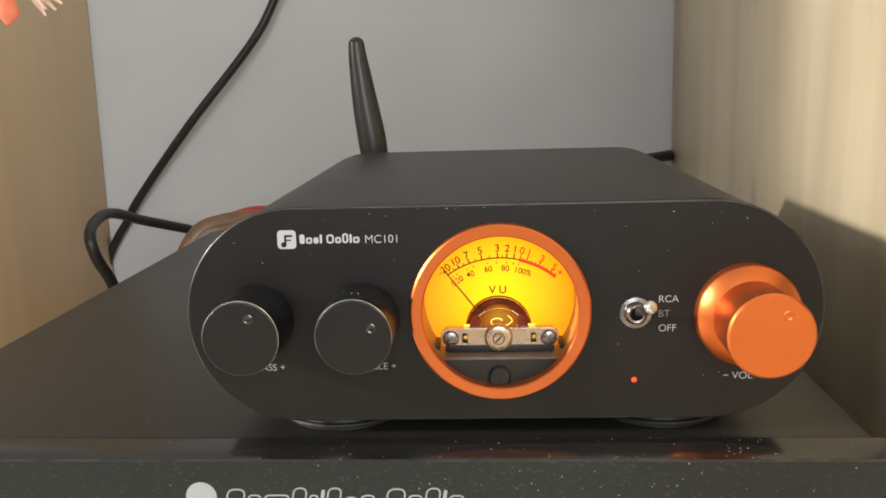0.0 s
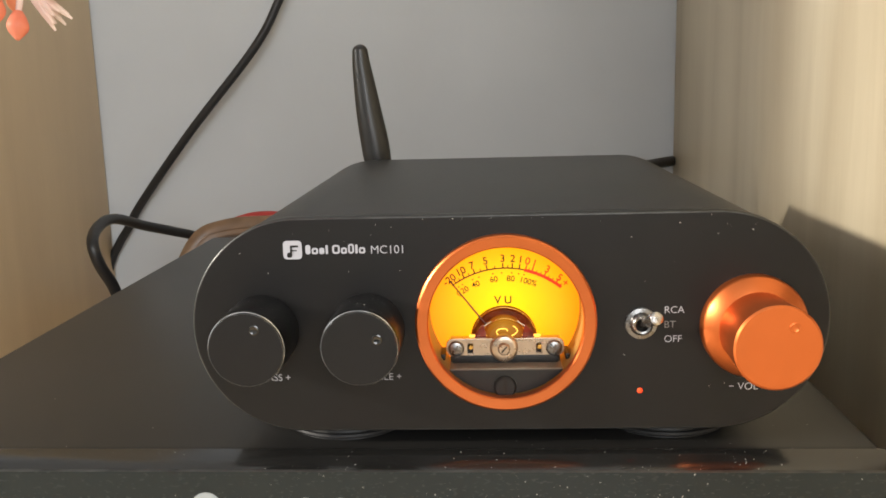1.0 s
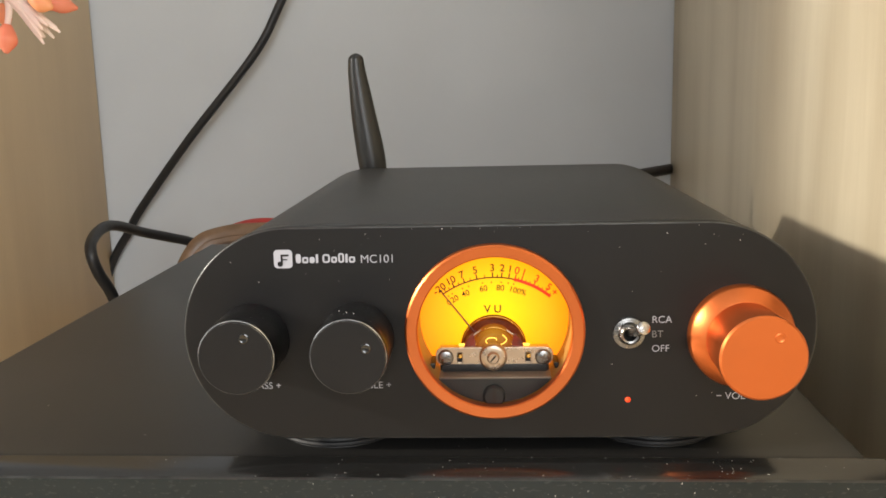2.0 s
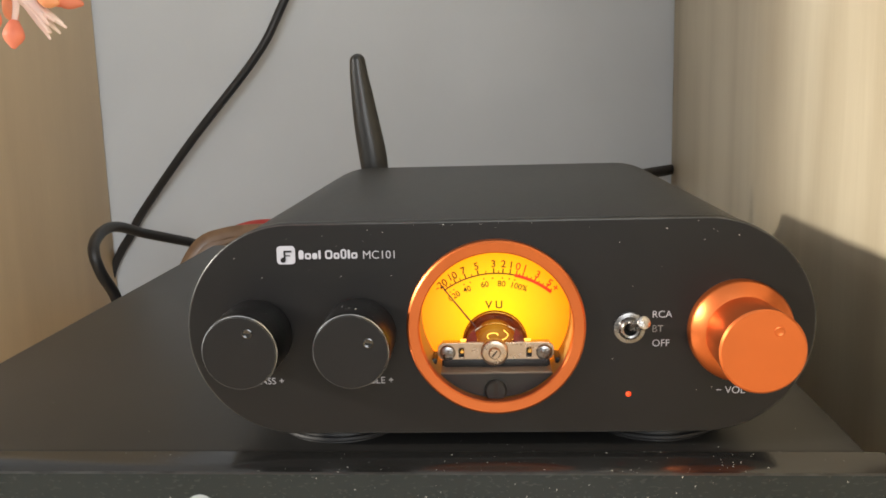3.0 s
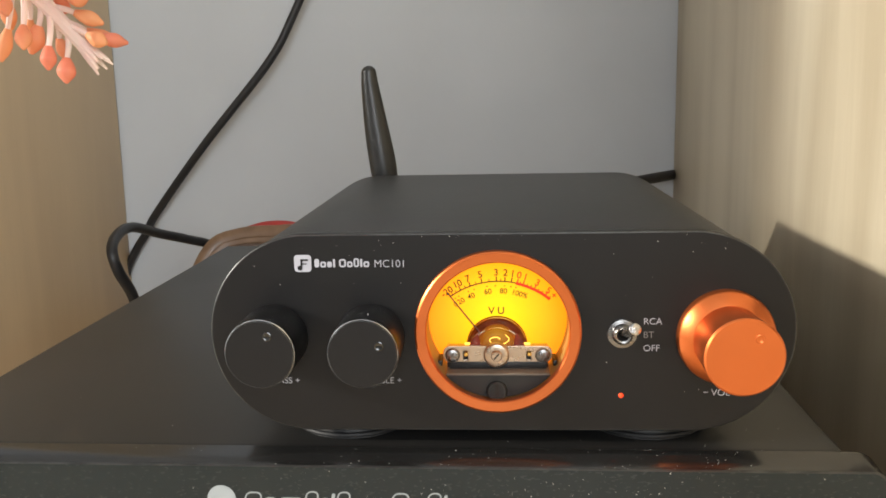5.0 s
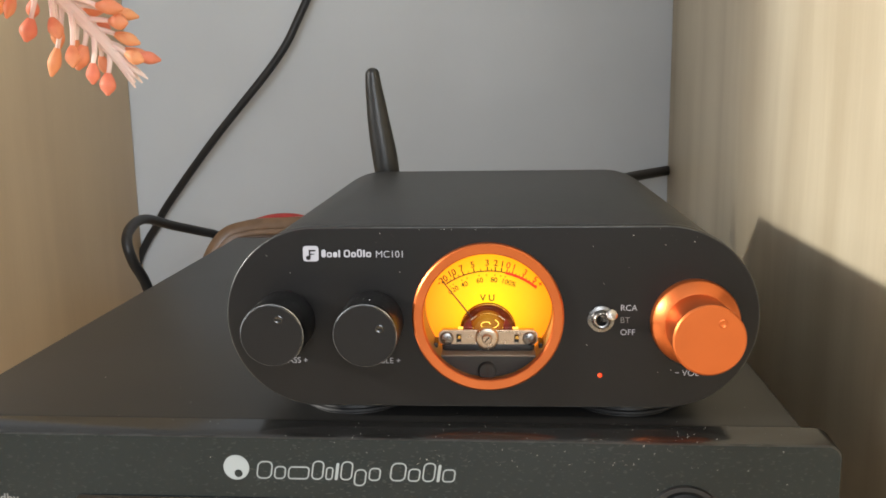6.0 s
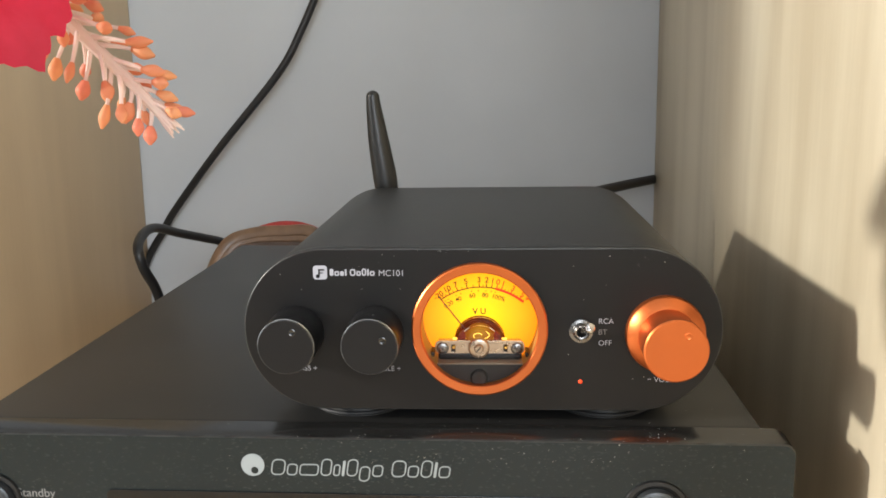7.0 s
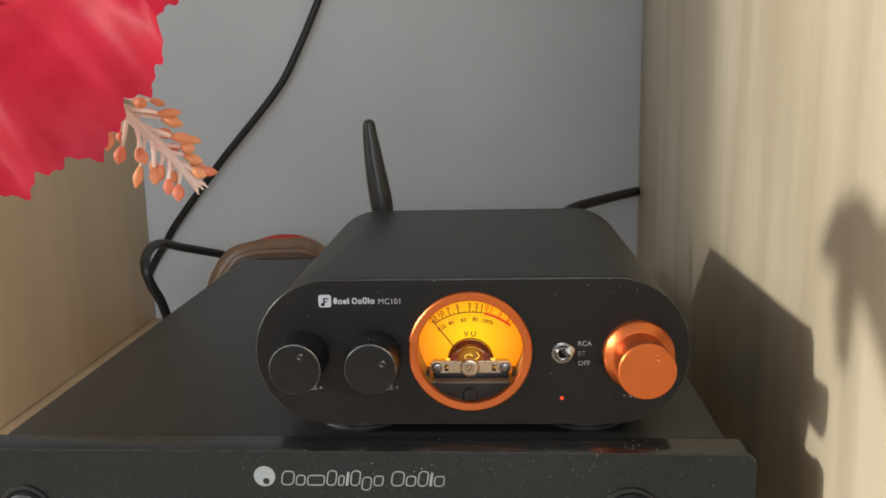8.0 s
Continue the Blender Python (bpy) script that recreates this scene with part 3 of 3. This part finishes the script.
# dark lower cover with its zero-adjust screw, and the ledge above it
zc = 0.1056
h = zc - MZ
half = math.sqrt(0.0200 ** 2 - h * h)
a0, a1 = math.atan2(h, -half), math.atan2(h, half)
loop = [(MX + 0.0200 * math.cos(a), MZ + 0.0200 * math.sin(a)) for a in [-math.pi - (-math.pi - a0) + (a1 - a0) * k / 40 for k in range(41)]]
me = curve_mesh("lower_cover", [loop], 0.0005, 0.0, M_RUBBER)
me.transform(Matrix.Translation((0, 0.0030, 0)))
cover = part("lower_cover", me, M_BODY, meter, "black lower cover of the meter")
part("ledge", box(MX - half, MX + half, 0.0025, 0.0140, zc, zc + 0.0005, 0.0002), M_LEDGE, meter)
sc = part("zero_screw", lathe([(0.0, 0.0013), (0.0024, 0.0013), (0.0029, 0.0017), (0.0030, 0.0025)], MX - 0.0003, 0.1011, 36), M_RUBBER, cover, "black slotted adjusting screw")
part("slot", box(MX - 0.0008, MX + 0.0002, 0.0011, 0.0014, 0.1011 - 0.0024, 0.1011 + 0.0024), M_INK, sc, smooth=False)
glass = part("glass", lathe([(0.0, -0.0002), (0.010, -0.0001), (0.0198, 0.0004)], MX, MZ, 64), M_GLASS, meter, "clear meter glass")
glass.visible_shadow = False

# toggle switch, lamp, printing
SX, SZ = 0.0368, 0.1186
sw = part("toggle_switch", lathe([(0.0017, -0.0022), (0.0022, -0.0024), (0.0028, -0.0018), (0.0030, -0.0010), (0.0040, -0.0008), (0.0041, 0.0002)], SX, SZ, 36), M_CHROME, pre, "chrome toggle switch")
part("lever", tube([(SX, -0.0008, SZ), (SX + 0.0010, -0.0046, SZ + 0.0016), (SX + 0.0019, -0.0086, SZ + 0.0034), (SX + 0.0022, -0.0100, SZ + 0.0040)], lambda t: (0.0010 + 0.0007 * min(1, t * 1.2)) * (math.sqrt(max(0.02, 1 - ((t - 0.84) / 0.16) ** 2)) if t > 0.84 else 1), 20, 16), M_LEVER, sw)
part("led", lathe([(0.0, -0.0005), (0.0005, -0.0003), (0.0008, 0.0001)], 0.0368, 0.10065, 24), M_LED, pre, "small glowing red indicator lamp")
for word, x, z, size, mat in (("RCA", 0.0425, 0.1219, 0.0026, M_WHITE), ("BT", 0.0425, 0.1181, 0.0026, M_GREY), ("OFF", 0.0426, 0.1143, 0.0026, M_WHITE),
                              ("\u2212 VOL +", 0.0592, 0.1015, 0.0027, M_WHITE), ("MC101", -0.0314, 0.1386, 0.0030, M_WHITE)):
    part("lettering", text_mesh(word, size, x, -0.00012, z, mat, align="LEFT", bold=-0.00003), mat, pre)
for word, x in (("\u2212 BASS +", -0.0535), ("\u2212 TREBLE +", -0.0244)):
    part("lettering", text_mesh(word, 0.0026, x, -0.00012, 0.1050, M_WHITE, align="RIGHT", bold=-0.00003), M_WHITE, pre)
me = curve_mesh("badge", [rounded(-0.0536, -0.0488, 0.13655, 0.14135, 0.0010)], 0.00004, 0.0, M_WHITE)
me.transform(Matrix.Translation((0, -0.00008, 0)))
badge = part("badge", me, M_WHITE, pre, "pale rounded square badge")
for q in (box(-0.0518, -0.0513, -0.00022, -0.00015, 0.13755, 0.14005), box(-0.0518, -0.0497, -0.00022, -0.00015, 0.13965, 0.14015), box(-0.0515, -0.0501, -0.00022, -0.00015, 0.13865, 0.13895)):
    part("badge_bar", q, M_PLATE, badge, smooth=False)
part("badge_dot", lathe([(0.0, -0.0002), (0.0007, -0.00018)], -0.0520, 0.13765, 16), M_PLATE, badge)
XH = 0.0016
end = bar_word(pre, M_WHITE, -0.0479, 0.1378, (0.0013, 0.0016, 0.0013, 0.0006), (0.0024, XH, XH, 0.0023), 0.00032, -0.00012, 0.0, 0.00045)
bar_word(pre, M_WHITE, end + 0.0008, 0.1378, (0.0019, 0.0015, 0.0015, 0.0006, 0.0016), (0.0023, XH, 0.0025, 0.0023, XH), 0.00032, -0.00012, 0.0, 0.00045)
XA = 0.0043
end = bar_word(amp, M_LOGO, -0.0699, 0.0688, (0.00492, 0.00369, 0.00676, 0.00379, 0.00236, 0.00092, 0.00379, 0.00379, 0.00369), (0.0059, XA, XA, 0.0063, XA, 0.0057, 0.0063, -0.0061, XA), 0.00067, AF - 0.0001, 0.15)
bar_word(amp, M_LOGO, end + 0.00225, 0.0688, (0.00492, 0.00379, 0.00389, 0.00092, 0.00399), (0.0061, XA, 0.0063, 0.0057, XA), 0.00067, AF - 0.0001, 0.15)
part("lettering", text_mesh("Standby", 0.0045, -0.1624, AF - 0.0001, 0.0602, M_GREY, align="LEFT"), M_GREY, amp)

# aerial at the back of the small amplifier
def aerial_radius(t):
    z = 0.129 + 0.0676 * t
    if z > 0.1932:
        return 0.0035 * math.sqrt(max(0.02, 1 - ((z - 0.1932) / 0.0034) ** 2))
    return 0.0052 + 0.0011 * min(1.0, (z - 0.129) / 0.020) if z < 0.152 else 0.0063 - 0.0028 * ((z - 0.152) / 0.0412) ** 1.5


AXIS_LINE = [(-0.0485, 0.129), (-0.0489, 0.1375), (-0.0500, 0.1459), (-0.0511, 0.1544), (-0.0524, 0.1628), (-0.0536, 0.1713), (-0.0546, 0.1797), (-0.0556, 0.1882), (-0.0561, 0.1966)]
ant = part("antenna", tube([(x, 0.1785, z) for x, z in AXIS_LINE], aerial_radius, 24, 20), M_ANT, pre, "tapered black aerial")
part("connector", box(-0.0548, -0.0448, 0.1670, 0.1820, 0.1130, 0.1295, 0.002), M_ANT, ant)

# ---- cables ----
tagged(part("power_cable", tube([(-0.1011, 0.4552, 0.3668), (-0.1360, 0.4552, 0.2899), (-0.1593, 0.4552, 0.2416), (-0.1805, 0.454, 0.2066), (-0.2350, 0.4552, 0.145), (-0.2810, 0.4626, 0.0901), (-0.293, 0.465, 0.0719), (-0.303, 0.4662, 0.0581), (-0.3125, 0.4662, 0.040), (-0.3155, 0.4640, 0.016), (-0.3160, 0.4600, 0.0030)], 0.0033, 12), M_CABLE),
       "black round cable running down the grey wall behind the oak panel", "cable")
tagged(part("signal_cable", tube([(-0.186, 0.3850, 0.030), (-0.1997, 0.3991, 0.0642), (-0.2158, 0.3967, 0.0743), (-0.2271, 0.3808, 0.0812), (-0.2382, 0.36, 0.0887), (-0.2428, 0.332, 0.0975), (-0.2427, 0.3112, 0.0993), (-0.239, 0.288, 0.096), (-0.2347, 0.2758, 0.0898), (-0.232, 0.2771, 0.078), (-0.229, 0.2856, 0.0628), (-0.2268, 0.2929, 0.040), (-0.2275, 0.3000, 0.018), (-0.2280, 0.3000, 0.0030)], 0.0034, 12), M_CABLE),
       "black looped cable behind the amplifier", "cable")
tagged(part("audio_cable", tube([(0.030, 0.1680, 0.098), (0.0406, 0.2563, 0.1056), (0.0564, 0.3234, 0.114), (0.0702, 0.3661, 0.116), (0.1048, 0.4211, 0.116), (0.1336, 0.465, 0.1152)], 0.0040, 12), M_CABLE),
       "black cable running to the wall corner", "cable")
for k in range(7):
    o = 0.0045 * k
    tagged(part("speaker_cable", tube([(-0.226 + o, 0.362, 0.004), (-0.224 + o, 0.375, 0.045), (-0.212 + 0.8 * o, 0.388, 0.074 - 0.5 * o), (-0.192, 0.392, 0.0825 - 0.9 * o), (-0.165, 0.392, 0.0845 - o), (-0.142, 0.390, 0.0835 - o), (-0.122 - o, 0.380, 0.066), (-0.114 - o, 0.365, 0.004)], 0.0034, 10, flat=1.5), M_BROWN if k < 2 else M_DARKBROWN),
           "brown twin speaker cable arched behind the amplifier" if k < 2 else "dark speaker cable arched behind the amplifier", "cable", "speaker cables")
tagged(part("speaker_wire", tube([(-0.212, 0.380, 0.004), (-0.206, 0.396, 0.060), (-0.192, 0.400, 0.0805), (-0.180, 0.400, 0.0865), (-0.165, 0.400, 0.0885), (-0.150, 0.398, 0.0870), (-0.137, 0.396, 0.0800), (-0.128, 0.386, 0.058), (-0.124, 0.370, 0.004)], 0.0030, 10), M_REDWIRE),
       "red speaker wire arched behind the amplifier", "cable")

# ---- artificial flower ----
flower = thing("artificial_flower", "crimson artificial hibiscus with pale pistil and orange anthers", "flower")
BASE = Vector((-0.1026, -0.0914, 0.2371))
AXIS = Vector((0.52, 0.24, -0.82)).normalized()
E1 = (Vector((0.30, -1, 0)) - AXIS * AXIS.dot(Vector((0.30, -1, 0)))).normalized()
E2 = AXIS.cross(E1)
TIP = Vector((-0.0709, -0.0779, 0.1946))
PAX = (TIP - BASE).normalized()


def petal(angle, length, width, open0, open1, seed):
    """A broad ruffled petal, leaning open0 degrees from the axis at its root and open1 at its rim."""
    rnd = random.Random(seed)
    radial = math.cos(radians(angle)) * E1 + math.sin(radians(angle)) * E2
    side = AXIS.cross(radial)
    ph = [rnd.uniform(0, 6.28) for _ in range(5)]
    bm = bmesh.new()
    ns, nw, grid = 30, 90, []
    mid, step = BASE - AXIS * 0.002, length / 30
    for i in range(ns + 1):
        s = i / ns
        a = radians(open0 + (open1 - open0) * s)
        out, nrm = math.cos(a) * AXIS + math.sin(a) * radial, math.cos(a) * radial - math.sin(a) * AXIS
        row = []
        for j in range(nw + 1):
            w = 2 * j / nw - 1
            half = width * (0.12 + 0.88 * math.sin(min(1.0, s * 1.15) * math.pi * 0.5) ** 0.85)
            rim = length * s ** 3 * (-0.23 * w * w + 0.016 * math.sin(13 * w + ph[0]) + 0.014 * math.sin(31 * w + ph[1]) + 0.008 * math.sin(77 * w))
            ruff = 0.0032 * s * s * math.sin(5.2 * w + ph[2]) + 0.0014 * s * s * math.sin(14 * w + ph[3] + 3 * s) + 0.0024 * s * abs(math.sin(4.0 * w + 1.2 * s + ph[4])) - 0.010 * w * w * s
            rib = 0.0015 * s * math.cos(9 * w + 1.6 * math.sin(4 * s + ph[4])) + 0.0012 * s * math.sin(5 * w + 7 * s + ph[1]) + 0.0002 * s * math.cos(23 * w + 2 * s)
            row.append(bm.verts.new(mid + out * rim + side * w * half + nrm * (ruff + rib)))
        grid.append(row)
        mid = mid + out * step
    for i in range(ns):
        for j in range(nw):
            bm.faces.new((grid[i][j], grid[i + 1][j], grid[i + 1][j + 1], grid[i][j + 1]))
    bmesh.ops.solidify(bm, geom=bm.faces[:], thickness=0.0003)
    return bm


for k, (a, ln, wd, o0, o1) in enumerate(((3, 0.0802, 0.0382, 109, 14.6), (72, 0.034, 0.020, 110, 140), (144, 0.030, 0.018, 110, 140), (216, 0.026, 0.016, 100, 105), (288, 0.026, 0.016, 100, 105))):
    part("petal", petal(a, ln, wd, o0, o1, 11 + k), M_PETAL, flower)
pistil = part("pistil", tube([BASE, BASE + PAX * 0.02 + E2 * 0.001, BASE + PAX * 0.042, TIP - PAX * 0.003, TIP], lambda t: 0.0018 - 0.0006 * t, 10), M_COLUMN, flower, "pale pink pistil")
rnd = random.Random(5)
for k in range(36):
    q = 0.013 + 0.039 * ((k + 0.5) / 36)
    a = (0.62, 2.35, 3.75, 5.4, 1.5, 4.6)[k % 6] + rnd.uniform(-0.3, 0.3)
    out = math.cos(a) * E1 + math.sin(a) * E2
    ln = rnd.uniform(0.0062, 0.0104) * (1.0 if k < 25 else 0.68)
    lean = rnd.uniform(0.55, 1.1)
    d = (out + PAX * lean).normalized()
    p0 = BASE + PAX * q
    p1 = p0 + d * ln + Vector((0, 0, -0.0008))
    part("filament", tube([p0, p0 + d * ln * 0.55 + PAX * 0.0004, p1], lambda t: 0.00065 - 0.0002 * t, 7, 5), M_COLUMN, pistil)
    d2 = (d + Vector((rnd.uniform(-0.3, 0.3), rnd.uniform(-0.3, 0.3), rnd.uniform(-0.35, 0.15)))).normalized()
    al = rnd.uniform(0.0034, 0.0056)
    part("anther", tube([p1 - d2 * 0.0006, p1 + d2 * al * 0.3, p1 + d2 * al * 0.65, p1 + d2 * al], lambda t, r=rnd.uniform(0.0010, 0.0017): r * (0.45 + 0.62 * math.sin(math.pi * min(1, t * 1.15) * 0.8)) * (1 - 0.75 * t ** 4), 14, 6), M_ANTHER, pistil)
for k in range(10):
    a = k * 0.6283
    out = math.cos(a) * E1 + math.sin(a) * E2
    p0 = TIP - PAX * 0.002
    part("stigma", tube([p0 - PAX * 0.002, p0 + PAX * (0.0030 + 0.0006 * (k % 3)) + out * 0.0011, p0 + PAX * (0.0052 + 0.0009 * (k % 3)) + out * 0.0017], lambda t: 0.0009 - 0.0007 * t, 6, 5), M_COLUMN, pistil)
part("stem", tube([BASE - AXIS * -0.002, BASE - AXIS * 0.02, BASE + Vector((-0.085, -0.035, 0.0)), (-0.235, -0.15, 0.12), (-0.245, -0.16, 0.0005)], 0.0019, 8), M_STEM, flower)

# ---- dust ----
rnd = random.Random(3)


def flecks(name, label, count, place, n):
    """Pale specks and lint lying on a surface, each a tiny raised flake."""
    bm = bmesh.new()
    n = Vector(n)
    t1 = n.orthogonal().normalized()
    t2 = n.cross(t1)
    for _ in range(count):
        p, a = Vector(place()), rnd.uniform(0, 6.28)
        ln = rnd.choice((0.0001, 0.00012, 0.00016, 0.00022, 0.0005)) * rnd.uniform(0.6, 1.1)
        wd = min(ln, 0.0002) * rnd.uniform(0.5, 1.0)
        u, v = math.cos(a) * t1 + math.sin(a) * t2, -math.sin(a) * t1 + math.cos(a) * t2
        low = [bm.verts.new(p + u * ln * i + v * wd * j) for i, j in ((-0.5, -0.5), (0.5, -0.4), (0.6, 0.5), (-0.4, 0.5))]
        top = bm.verts.new(p + n * 0.0001)
        bm.faces.new(low[::-1])
        for k in range(4):
            bm.faces.new((low[k], low[(k + 1) % 4], top))
    ob = part(name, bm, M_DUST, None, smooth=False)
    return tagged(ob, label, "dust", kind="stuff")


def top_spot():
    x = rnd.triangular(-0.15, 0.097, 0.06)
    y = -0.0082 * rnd.random() if rnd.random() < 0.55 else rnd.triangular(0.001, 0.09, 0.001)
    return (x, y, TOP + 0.00006 + 0.295 * min(0.0, y))


flecks("dust_on_amplifier_top", "pale dust specks on the black amplifier top", 150, top_spot, (0, 0, 1))
flecks("dust_on_amplifier_front", "pale dust specks on the black amplifier front", 80, lambda: (rnd.triangular(-0.10, 0.105, 0.075), AF - 0.00005, 0.0818 - abs(rnd.gauss(0, 0.008))), (0, -1, 0))
C3, S3 = math.cos(radians(0.87)), math.sin(radians(0.87))


def front_spot():
    x = rnd.uniform(-0.065, 0.07)
    z = rnd.choice((0.1462 - abs(rnd.gauss(0, 0.004)), rnd.uniform(0.093, 0.146)))
    if math.hypot(x - MX, z - MZ) < 0.025:
        z = 0.1462
    return (x * C3, x * S3 - 0.0001, z)


flecks("dust_on_preamplifier", "pale dust specks on the black front plate", 45, front_spot, (0, -1, 0))


def knob_spot():
    a = radians(rnd.uniform(40, 140))
    x, z = rnd.choice((-0.0600, -0.0327)) + 0.0096 * math.cos(a), 0.1181 + 0.0096 * math.sin(a)
    y = rnd.uniform(-0.0155, -0.004)
    return (x * C3 - y * S3, x * S3 + y * C3, z)


flecks("dust_on_knobs", "pale dust specks on the black tone knobs", 22, knob_spot, (0, 0, 1))
